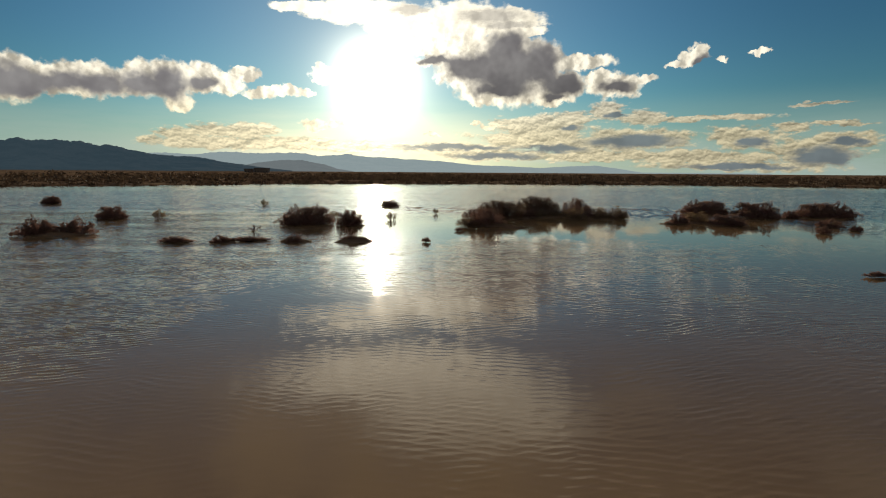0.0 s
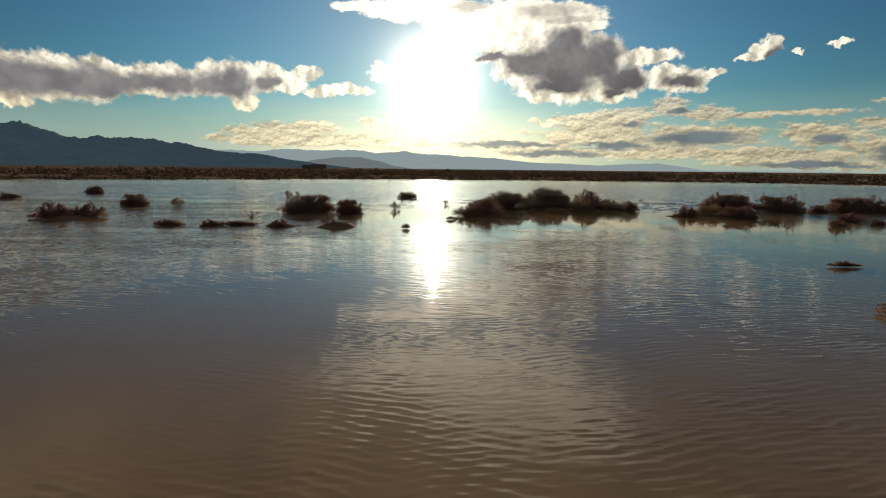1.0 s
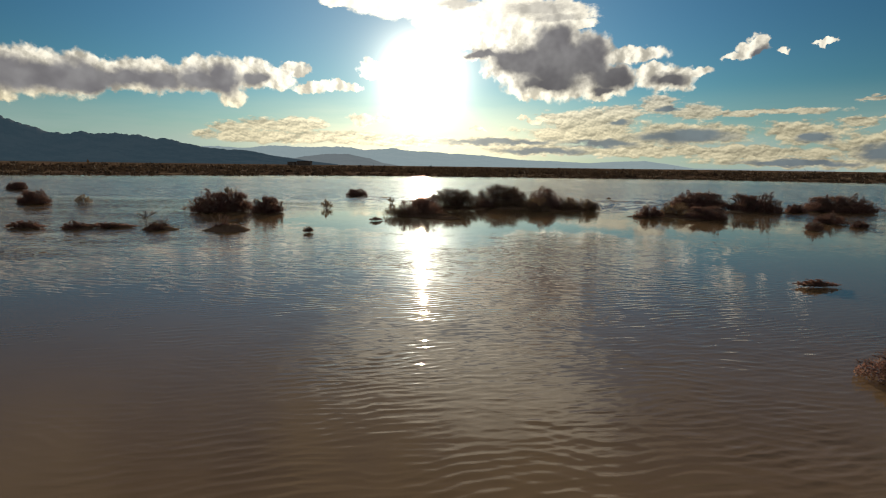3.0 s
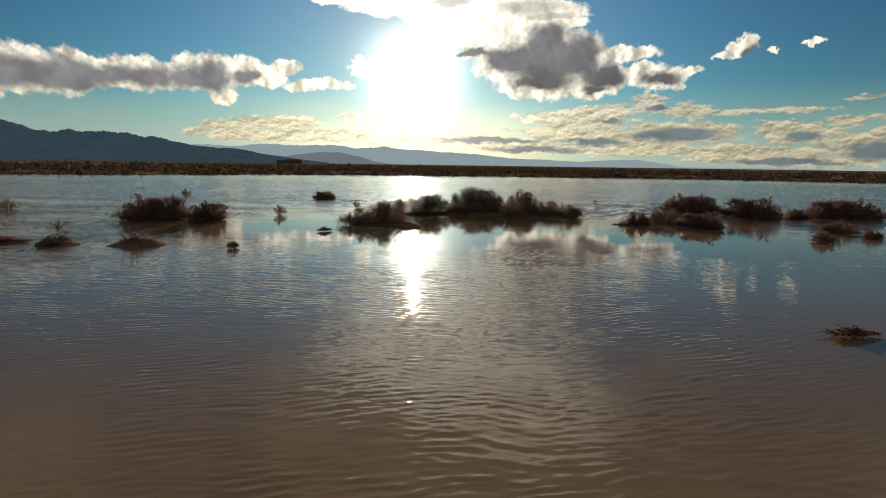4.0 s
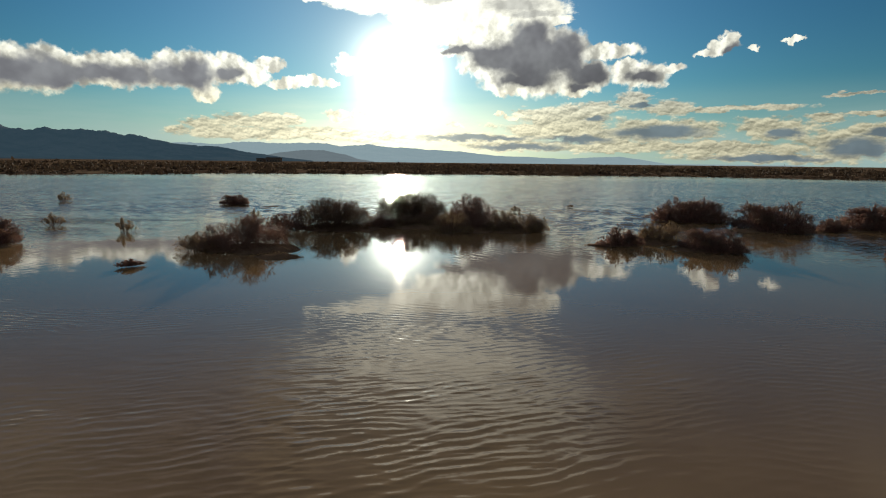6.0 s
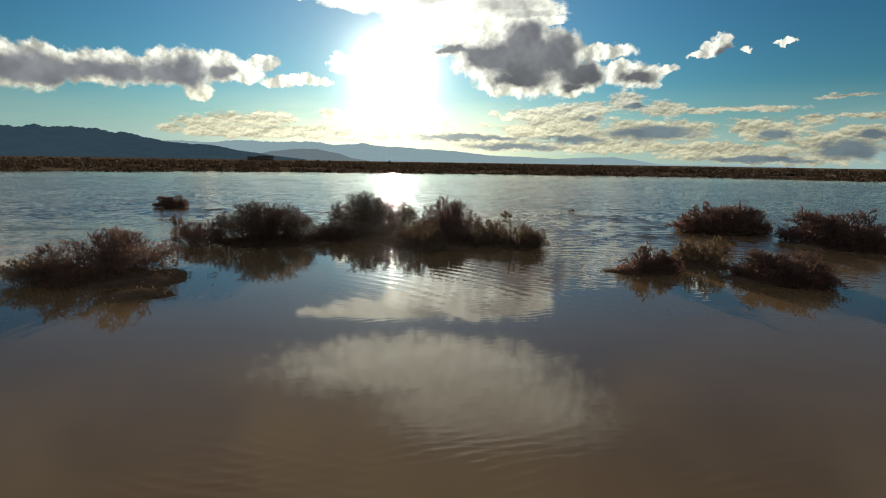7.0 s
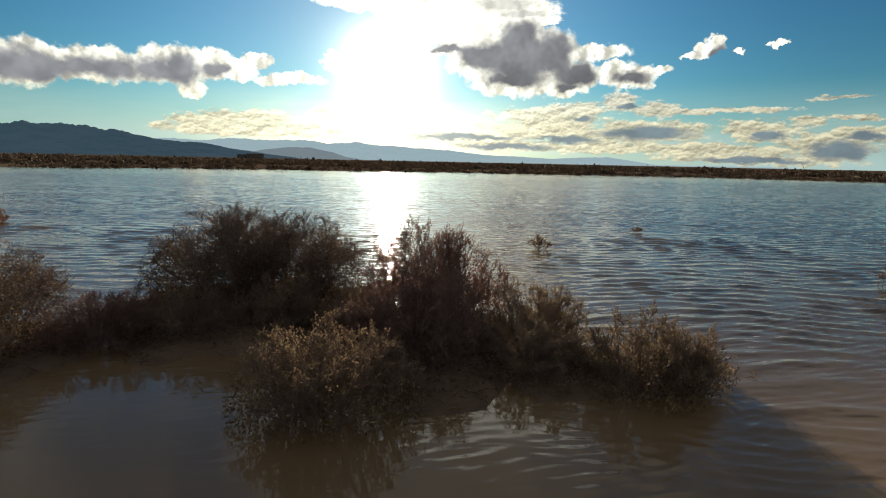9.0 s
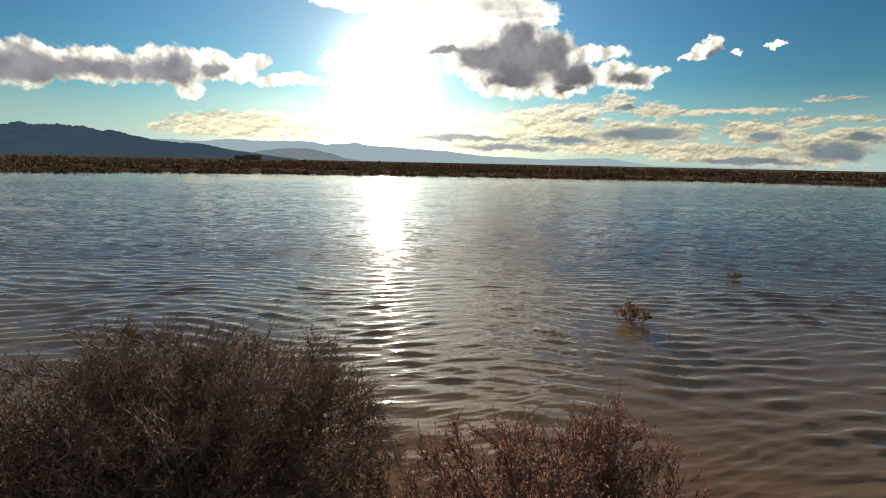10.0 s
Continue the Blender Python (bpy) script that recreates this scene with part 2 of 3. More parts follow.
def mud_material():
    mat, k, bsdf, out = material("mud", 0.85)
    k.put(0.0, bsdf.inputs["Specular IOR Level"])
    p = k.add("ShaderNodeTexCoord").outputs["Object"]
    grain = k.noise(p, 9.0, 8.0, 0.7)
    patch = k.noise(p, 0.09, 5.0, 0.6)
    far = k.noise(k.vec("MULTIPLY", p, (0.008, 0.03, 1.0)), 1.0, 5.0, 0.65)
    col = k.mix(k.step(patch, 0.35, 0.65), (0.122, 0.082, 0.058), (0.20, 0.136, 0.092))
    col = k.mix(k.step(far, 0.54, 0.66), col, (0.30, 0.22, 0.14))
    col = k.mix(k.step(grain, 0.3, 0.75), k.mix(1.0, col, (0.72, 0.70, 0.68), "MULTIPLY"), col)
    k.put(col, bsdf.inputs["Base Color"])
    bump = k.add("ShaderNodeBump")
    k.put(0.5, bump.inputs["Strength"])
    k.put(0.04, bump.inputs["Distance"])
    k.put(k.noise(p, 6.0, 8.0, 0.65), bump.inputs["Height"])
    k.put(bump.outputs[0], bsdf.inputs["Normal"])
    return mat


def water_material():
    mat, k, bsdf, out = material("muddy_water", 0.03)
    p = k.add("ShaderNodeTexCoord").outputs["Object"]
    silt = k.noise(p, 0.12, 5.0, 0.6)
    k.put(k.mix(k.step(silt, 0.3, 0.7), (0.150, 0.095, 0.046), (0.200, 0.128, 0.064)), bsdf.inputs["Base Color"])
    k.put(1.33, bsdf.inputs["IOR"])
    amount = k.add("ShaderNodeAttribute", attribute_name="ripple").outputs["Fac"]
    half = (0.5, 0.5, 0.5)
    crest = k.vec("SUBTRACT", k.noise(k.vec("MULTIPLY", p, (2.4, 6.0, 1.0)), 1.0, 2.0, 0.5, distort=0.4, color=True), half)
    small = k.vec("SUBTRACT", k.noise(k.vec("MULTIPLY", p, (8.0, 17.0, 1.0)), 1.0, 2.0, 0.5, distort=0.4, color=True), half)
    gust = k.step(k.noise(k.vec("MULTIPLY", p, (0.14, 0.40, 1.0)), 1.0, 5.0, 0.65), 0.3, 0.7, 0.3, 1.5)
    slope = k.vec("ADD", k.vec("MULTIPLY", crest, (0.34, 0.42, 0.0)), k.vec("MULTIPLY", small, (0.22, 0.28, 0.0)))
    # trains of short wind ripples with wandering crests
    xyz = k.add("ShaderNodeSeparateXYZ")
    k.put(p, xyz.inputs[0])
    veer = k.noise(k.vec("MULTIPLY", p, (0.16, 0.12, 1.0)), 1.0, 2.0, 0.5)
    for turn, lam, size, steep, lo, hi in ((-24, 0.16, 0.9, 0.085, 0.58, 0.46), (-8, 0.115, 1.3, 0.06, 0.62, 0.40), (-15, 0.14, 1.1, 0.06, 0.38, 0.56), (12, 0.17, 0.8, 0.08, 0.48, 0.60)):
        kx, ky = 2 * math.pi / lam * math.sin(radians(turn)), 2 * math.pi / lam * math.cos(radians(turn))
        wander = k.math("MULTIPLY", k.noise(p, size, 2.0), 15.0)
        phase = k.math("MULTIPLY_ADD", xyz.outputs[0], kx, k.math("MULTIPLY_ADD", xyz.outputs[1], ky, wander))
        train = k.math("MULTIPLY", k.step(k.noise(p, size * 1.2, 2.0), 0.36, 0.62, 0.15, steep * 14.0), k.step(veer, lo, hi))
        # crests sharper than troughs
        tall = k.math("MULTIPLY", k.math("ADD", k.math("COSINE", phase), k.math("MULTIPLY", k.math("COSINE", k.math("MULTIPLY_ADD", phase, 2.0, 0.6)), 0.35)), k.math("MULTIPLY", train, 0.095))
        slope = k.vec("ADD", slope, k.scaled((math.sin(radians(turn)), math.cos(radians(turn)), 0.0), k.math("DIVIDE", tall, k.math("ADD", amount, 0.25))))
    slope = k.scaled(slope, k.math("MULTIPLY", amount, gust))
    swell = k.add("ShaderNodeAttribute", attribute_name="swell").outputs["Fac"]
    wave = k.vec("SUBTRACT", k.noise(k.vec("MULTIPLY", p, (1.1, 2.9, 1.0)), 1.0, 3.0, 0.55, distort=0.3, color=True), half)
    broad = k.vec("SUBTRACT", k.noise(k.vec("MULTIPLY", p, (0.10, 0.26, 1.0)), 1.0, 3.0, 0.55, color=True), half)
    far_slope = k.vec("ADD", k.vec("MULTIPLY", wave, (0.42, 0.90, 0.0)), k.vec("MULTIPLY", broad, (0.10, 0.20, 0.0)))
    # far off, at a grazing view, only the faces of the waves turned this way are seen
    split = k.add("ShaderNodeSeparateXYZ")
    k.put(k.vec("ADD", slope, far_slope), split.inputs[0])
    faced = k.add("ShaderNodeCombineXYZ")
    k.put(split.outputs[0], faced.inputs[0])
    k.put(k.math("MULTIPLY", k.math("ABSOLUTE", split.outputs[1]), -0.85), faced.inputs[1])
    blend = k.add("ShaderNodeMix", data_type="VECTOR")
    k.put(swell, blend.inputs[0])
    k.put(slope, blend.inputs[4])
    k.put(faced.outputs[0], blend.inputs[5])
    slope = blend.outputs[1]
    normal = k.vec("NORMALIZE", k.vec("ADD", k.add("ShaderNodeNewGeometry").outputs["Normal"], slope))
    k.put(normal, bsdf.inputs["Normal"])
    return mat


def leaf_material(name, low, high, tip, through_light=0.55):
    mat, k, bsdf, out = material(name, 0.95)
    k.put(0.15, bsdf.inputs["Specular IOR Level"])
    p = k.add("ShaderNodeTexCoord").outputs["Object"]
    isle = k.add("ShaderNodeNewGeometry").outputs["Random Per Island"]
    col = k.mix(isle, low, high)
    col = k.mix(k.step(k.noise(p, 2.5, 3.0), 0.5, 0.75), col, tip)
    k.put(col, bsdf.inputs["Base Color"])
    thin = k.add("ShaderNodeBsdfTranslucent")
    k.put(col, thin.inputs["Color"])
    both = k.add("ShaderNodeMixShader")
    k.put(through_light, both.inputs[0])
    k.put(bsdf.outputs[0], both.inputs[1])
    k.put(thin.outputs[0], both.inputs[2])
    k.put(both.outputs[0], out.inputs["Surface"])
    return mat


def bark_material():
    mat, k, bsdf, out = material("bark", 0.85)
    p = k.add("ShaderNodeTexCoord").outputs["Object"]
    k.put(k.mix(k.noise(p, 14.0, 5.0), (0.11, 0.068, 0.054), (0.24, 0.16, 0.125)), bsdf.inputs["Base Color"])
    return mat


def range_material(name, dark, pale, haze_glow):
    """Distant rock; the blue haze of the air before it is put in as emission."""
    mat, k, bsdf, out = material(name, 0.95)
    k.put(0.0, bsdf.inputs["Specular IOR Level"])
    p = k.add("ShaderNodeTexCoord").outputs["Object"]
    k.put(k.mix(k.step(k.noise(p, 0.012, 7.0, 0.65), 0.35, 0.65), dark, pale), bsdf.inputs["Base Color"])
    k.put((*haze_glow, 1), bsdf.inputs["Emission Color"])
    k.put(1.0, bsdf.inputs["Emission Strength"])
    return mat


def plain_material(name, a, b, scale, rough=0.8):
    mat, k, bsdf, out = material(name, rough)
    k.put(0.0 if rough > 0.9 else 0.4, bsdf.inputs["Specular IOR Level"])
    p = k.add("ShaderNodeTexCoord").outputs["Object"]
    k.put(k.mix(k.noise(p, scale, 6.0, 0.65), a, b), bsdf.inputs["Base Color"])
    return mat


MUD = mud_material()
WATER = water_material()
BARK = bark_material()
LEAF_BROWN = leaf_material("leaf_brown", (0.108, 0.058, 0.050), (0.215, 0.120, 0.098), (0.24, 0.150, 0.098))
LEAF_OLIVE = leaf_material("leaf_olive", (0.052, 0.032, 0.026), (0.11, 0.072, 0.050), (0.20, 0.138, 0.076))
SCRUB = leaf_material("scrub", (0.045, 0.030, 0.022), (0.09, 0.062, 0.042), (0.14, 0.10, 0.058), 0.2)
LEAF_STRAW = leaf_material("leaf_straw", (0.13, 0.086, 0.058), (0.25, 0.175, 0.102), (0.36, 0.27, 0.14))


# ---- ground, water, distance ----
# dry land in the water: x, y, half widths, height
MOUNDS = [
    (-3.6, 31.4, 2.0, 1.2, 0.16), (-2.3, 30.0, 1.0, 0.7, 0.10), (-2.2, 37.3, 2.2, 1.5, 0.16), (0.9, 39.4, 2.4, 2.2, 0.20), (3.4, 38.0, 1.6, 2.0, 0.18),
    (3.1, 36.6, 0.7, 0.5, 0.04), (5.2, 37.3, 1.5, 0.9, 0.15), (8.3, 33.4, 1.2, 0.5, 0.12), (9.9, 34.4, 1.1, 0.8, 0.16), (11.1, 32.7, 1.5, 0.8, 0.14),
    (14.2, 42.0, 2.3, 1.0, 0.12), (16.4, 38.6, 2.4, 1.1, 0.14), (19.0, 38.7, 1.4, 0.5, 0.10), (22.2, 39.5, 2.6, 1.0, 0.14), (14.0, 27.8, 0.7, 0.3, 0.08),
    (16.9, 31.5, 1.0, 0.4, 0.08), (7.15, 15.1, 0.5, 0.2, 0.06), (4.95, 9.15, 0.6, 0.4, 0.08), (17.0, 29.6, 0.7, 0.3, 0.08)]
MOUNDS_WEST = [
    (-25.6, 25.2, 2.2, 0.9, 0.12), (-28.0, 34.4, 1.3, 0.7, 0.10), (-42.3, 49.4, 1.0, 0.5, 0.08), (-14.5, 31.1, 1.9, 0.9, 0.12), (-11.8, 31.0, 1.1, 0.7, 0.12), (-42.6, 39.4, 1.5, 0.5, 0.10),
    (-18.2, 22.4, 0.8, 0.35, 0.14), (-16.2, 22.6, 0.7, 0.4, 0.15), (-15.1, 23.3, 1.0, 0.35, 0.15), (-13.1, 22.9, 0.75, 0.45, 0.22), (-10.4, 23.2, 0.85, 0.6, 0.25), (-11.3, 48.8, 1.0, 0.5, 0.05)]


def part(name, verts, faces, mat, parent=None, label="", smooth=False):
    me = bpy.data.meshes.new(name)
    me.from_pydata([tuple(v) for v in verts], [], faces)
    me.materials.append(mat)
    if smooth:
        me.polygons.foreach_set("use_smooth", [True] * len(me.polygons))
    me.update()
    ob = new(name, me)
    ob.parent = parent
    return tagged(ob, label)


def fractal(x, y, seed, octaves=4, size=1.0):
    """Smooth random field of about -1 to 1 from sums of turned sines."""
    rng = np.random.default_rng(seed)
    total, amp, f = np.zeros_like(x), 1.0, 1.0 / size
    for _ in range(octaves):
        for _ in range(3):
            a, ph = rng.uniform(0, 2 * math.pi), rng.uniform(0, 2 * math.pi)
            total += amp / 3 * np.sin(2 * math.pi * f * (x * math.cos(a) + y * math.sin(a)) + ph + 1.3 * np.sin(f * 2.1 * (y * math.cos(a) - x * math.sin(a)) + a))
        amp, f = amp * 0.55, f * 2.03
    return total


def graded(lo, hi, step, far_lo, far_hi, growth=1.13):
    """Even steps from lo to hi, and growing ones out to the far ends."""
    mid = list(np.arange(lo, hi + step / 2, step))
    up, d = [mid[-1]], step
    while up[-1] < far_hi:
        d *= growth
        up.append(min(up[-1] + d, far_hi))
    down, d = [mid[0]], step
    while down[-1] > far_lo:
        d *= growth
        down.append(max(down[-1] - d, far_lo))
    return np.array(down[:0:-1] + mid + up[1:])


def grid_faces(nx, ny):
    i = (np.arange(ny - 1)[:, None] * nx + np.arange(nx - 1)[None, :]).ravel()
    return np.stack([i, i + 1, i + nx + 1, i + nx], 1)


def grid_object(name, X, Y, Z, mat):
    ny, nx = X.shape
    return part(name, np.stack([X.ravel(), Y.ravel(), Z.ravel()], 1).tolist(), grid_faces(nx, ny).tolist(), mat, smooth=True)


def shore_line(x):
    return np.interp(x, [-900, -300, -140, -89, -45, 0, 62, 84, 140, 300, 900], [20, 40, 68, 97, 136, 151, 156, 140, 122, 90, 60])


def land_height(X, Y):
    Z = -0.30 + 0.03 * fractal(X, Y, 3, 3, 6.0)
    for cx, cy, rx, ry, h in MOUNDS + MOUNDS_WEST:
        r2 = ((X - cx) / rx) ** 2 + ((Y - cy) / ry) ** 2
        wob = 1 + 0.45 * fractal(X, Y, 5, 4, 1.1)
        Z = np.maximum(Z, -0.30 + (h + 0.30) * np.exp(-0.6 * np.clip(r2 * wob, 0, 40)))
    d = np.maximum(Y - shore_line(X) + 5 * fractal(X, Y, 7, 4, 40.0), np.maximum(-70 - Y, np.abs(X) - 700))
    land = np.clip(d / 10.0, -1, 1) * 0.45 + np.clip(d / 250.0, 0, 1) * 0.5 + 0.25 * np.clip(d / 40, 0, 1) * fractal(X, Y, 9, 4, 55.0)
    return np.where(d > -10, np.maximum(Z, land), Z)


def build_ground():
    xs = graded(-45, 26, 0.34, -3400, 3400, 1.10)
    ys = graded(6, 52, 0.30, -900, 3600, 1.07)
    X, Y = np.meshgrid(xs, ys)
    ob = grid_object("ground", X, Y, land_height(X, Y), MUD)
    tagged(ob, "brown desert mud and sand, flooded, with low islands", "ground", kind="structure")


# where the wind ruffles the water: calm patches as x, y, half widths, depth
CALM = [(2.0, 26.6, 17.0, 5.2, 0.97), (-6.0, 31.0, 8.0, 5.5, 0.97), (10.5, 28.5, 6.0, 4.8, 0.82), (-9.5, 7.0, 7.5, 12.0, 0.88), (0.3, 33.2, 2.5, 2.6, 0.9), (10.0, 16.5, 6.0, 7.5, 0.92),
        (3.5, 30.5, 4.0, 3.0, 0.55), (0.9, 33.6, 3.8, 3.2, 0.9), (3.6, 33.8, 3.6, 2.4, 0.8)]


def ruffle(X, Y):
    a = 0.85 + 0.35 * fractal(X, Y, 21, 3, 14.0)
    for cx, cy, rx, ry, depth in CALM:
        a = a * (1 - depth * np.exp(-(((X - cx) / rx) ** 2 + ((Y - cy) / ry) ** 2) ** 1.5))
    return np.clip(a, 0.02, 1.3)


def build_water():
    xs = graded(-13, 17, 0.13, -760, 760, 1.22)
    ys = graded(-4, 52, 0.064, -120, 260, 1.16)
    X, Y = np.meshgrid(xs, ys)
    edge = np.clip(np.minimum.reduce([X + 13, 17 - X, Y + 4, 52 - Y]) / 4.0, 0, 1)
    amp = 1.0 + (ruffle(X, Y) - 1.0) * np.clip(edge * 3, 0, 1)
    rng = np.random.default_rng(4)
    Z = np.zeros_like(X)
    for _ in range(70):
        lam = 0.19 + 0.20 * rng.uniform(0, 1) ** 1.6
        turn = rng.normal(-0.05, 0.38)
        kx, ky = 2 * math.pi / lam * math.sin(turn), 2 * math.pi / lam * math.cos(turn)
        Z += 0.42 * lam * rng.uniform(0.3, 1) * np.sin(kx * X + ky * Y + rng.uniform(0, 6.28))
    fetch = np.clip((Y - 39 + 4.5 * np.clip((X - 2) / 3, 0, 1)) / 5, 0, 1)          # longer waves in the open water past the islands
    Yb = Y + 0.5 * fractal(X, Y, 33, 2, 6.0)
    S = np.zeros_like(X)
    for _ in range(34):
        lam, turn = rng.uniform(0.27, 0.48), rng.normal(0.04, 0.30)
        kx, ky = 2 * math.pi / lam * math.sin(turn), 2 * math.pi / lam * math.cos(turn)
        S += lam * rng.uniform(0.4, 1) * np.sin(kx * X + ky * Yb + rng.uniform(0, 6.28))
    S /= S.std()
    Z *= 0.0026 * amp * edge * (0.75 + 0.45 * fractal(X, Y, 23, 3, 5.0))
    Z += 0.0068 * fetch * edge * (1 + 0.25 * fractal(X, Y, 23, 3, 5.0)) * (S + 0.28 * S * S)          # crests sharper than troughs
    # a fan of small waves that bends round the end of the big island into the calm
    R = np.hypot(X + 2.4, Y - 25.0)
    fan = np.exp(-(((X - 4.0) / 2.4) ** 2 + ((Y - 32.2) / 2.9) ** 2) ** 1.5) * (0.6 + 0.5 * fractal(X, Y, 29, 3, 1.6))
    Z += 0.0034 * fan * np.sin(2 * math.pi / 0.33 * R + 0.9 * fractal(X, Y, 27, 2, 2.5))
    ob = grid_object("water", X, Y, Z, WATER)
    shelter = np.clip((shore_line(X) - Y - 4) / 45.0, 0.28, 1)          # a smooth rim along the far shore
    at = ob.data.attributes.new("swell", "FLOAT", "POINT")
    at.data.foreach_set("value", (fetch * (1.0 - edge) * shelter).ravel())
    at = ob.data.attributes.new("ripple", "FLOAT", "POINT")
    at.data.foreach_set("value", (amp * (1.0 - 0.72 * edge) * shelter).ravel())
    tagged(ob, "shallow muddy brown flood water with wind ripples", "water", kind="structure")


def build_range(name, R, ridge, mat, label, seed, depth=900.0, az_step=0.09):
    az = np.arange(ridge[0][0], ridge[-1][0] + az_step / 2, az_step)
    el = np.interp(az, [r[0] for r in ridge], [r[1] for r in ridge])
    s = np.linspace(0, 1, 26)
    A, S = np.meshgrid(np.radians(az), s)
    rad = R + (S - 0.6) * depth
    X, Y = rad * np.sin(A), rad * np.cos(A)
    crest = R * np.tan(np.radians(el))[None, :] * (1 + 0.03 * fractal(np.degrees(A), 0 * A, seed, 5, 3.0) + 0.035 * np.abs(fractal(np.degrees(A), 0 * A, seed + 2, 3, 0.9)))
    shape = np.where(S < 0.6, (S / 0.6) ** 1.25, 1 - (S - 0.6) / 0.4)
    gully = 1 - 0.12 * np.abs(fractal(X, Y, seed + 1, 5, 420.0)) * np.sin(np.clip(S / 0.6, 0, 1) * math.pi)
    Z = crest * shape * gully - 6.0 * (1 - shape)
    ob = grid_object(name, X, Y, Z, mat)
    tagged(ob, label, "mountain", kind="structure")


build_ground()
build_water()
# last colour of each: the emitted haze, stronger with distance
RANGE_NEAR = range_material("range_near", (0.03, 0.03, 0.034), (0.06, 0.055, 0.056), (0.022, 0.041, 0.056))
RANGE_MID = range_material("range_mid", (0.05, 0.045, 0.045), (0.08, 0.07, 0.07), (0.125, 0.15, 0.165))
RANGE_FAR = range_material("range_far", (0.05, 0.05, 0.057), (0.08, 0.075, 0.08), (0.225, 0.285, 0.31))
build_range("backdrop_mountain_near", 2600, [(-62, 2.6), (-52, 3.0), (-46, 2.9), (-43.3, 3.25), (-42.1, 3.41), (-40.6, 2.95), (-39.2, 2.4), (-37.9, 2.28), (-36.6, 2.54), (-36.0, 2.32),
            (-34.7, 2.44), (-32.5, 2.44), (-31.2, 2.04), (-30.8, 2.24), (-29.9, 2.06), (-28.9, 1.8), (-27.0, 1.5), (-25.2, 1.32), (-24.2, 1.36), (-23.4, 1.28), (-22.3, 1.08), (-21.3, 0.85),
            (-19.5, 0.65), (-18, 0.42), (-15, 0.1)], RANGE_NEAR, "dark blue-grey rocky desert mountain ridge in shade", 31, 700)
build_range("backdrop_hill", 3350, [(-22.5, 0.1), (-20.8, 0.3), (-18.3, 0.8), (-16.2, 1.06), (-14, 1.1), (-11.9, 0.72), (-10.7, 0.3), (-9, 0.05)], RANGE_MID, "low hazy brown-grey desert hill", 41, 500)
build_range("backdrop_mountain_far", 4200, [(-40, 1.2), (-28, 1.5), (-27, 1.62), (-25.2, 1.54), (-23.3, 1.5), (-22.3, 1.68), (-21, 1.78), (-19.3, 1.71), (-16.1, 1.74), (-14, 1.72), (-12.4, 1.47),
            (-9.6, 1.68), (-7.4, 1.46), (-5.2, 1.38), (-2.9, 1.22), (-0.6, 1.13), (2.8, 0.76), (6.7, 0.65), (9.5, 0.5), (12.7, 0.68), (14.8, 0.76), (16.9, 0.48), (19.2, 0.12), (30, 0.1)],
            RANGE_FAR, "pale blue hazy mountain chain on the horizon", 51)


# ---- shrubs ----
def tubes(paths, radii, sides=3):
    """Thin tapered twigs along paths (n, k, 3)."""
    n, kk, _ = paths.shape
    along = np.gradient(paths, axis=1)
    along /= np.linalg.norm(along, axis=2, keepdims=True) + 1e-9
    ref = np.where(np.abs(along[..., 2:3]) > 0.9, np.array([1.0, 0, 0]), np.array([0, 0, 1.0]))
    a = np.cross(along, ref)
    a /= np.linalg.norm(a, axis=2, keepdims=True) + 1e-9
    b = np.cross(along, a)
    ang = np.arange(sides) * 2 * math.pi / sides
    v = paths[:, :, None, :] + radii[:, :, None, None] * (a[:, :, None, :] * np.cos(ang)[None, None, :, None] + b[:, :, None, :] * np.sin(ang)[None, None, :, None])
    base = (np.arange(n)[:, None, None] * kk + np.arange(kk - 1)[None, :, None]) * sides
    i, j = np.arange(sides)[None, None, :], (np.arange(sides)[None, None, :] + 1) % sides
    f = np.stack([base + i, base + j, base + sides + j, base + sides + i], -1).reshape(-1, 4)
    return v.reshape(-1, 3), f


def leaves(points, ways, length, width, rng):
    """Small diamond leaves at points, each pointing about along its way."""
    n = len(points)
    d = ways + rng.normal(0, 0.55, (n, 3))
    d /= np.linalg.norm(d, axis=1, keepdims=True) + 1e-9
    s = np.cross(d, rng.normal(0, 1, (n, 3)))
    s /= np.linalg.norm(s, axis=1, keepdims=True) + 1e-9
    L = (length * rng.uniform(0.6, 1.4, n))[:, None]
    W = (width * rng.uniform(0.6, 1.4, n))[:, None]
    v = np.stack([points, points + d * L * 0.5 + s * W, points + d * L, points + d * L * 0.5 - s * W], 1).reshape(-1, 3)
    return v, np.arange(4 * n).reshape(n, 4)


def joined(pieces):
    vs, fs, off = [], [], 0
    for v, f in pieces:
        vs.append(v)
        fs.append(f + off)
        off += len(v)
    return np.concatenate(vs), np.concatenate(fs)


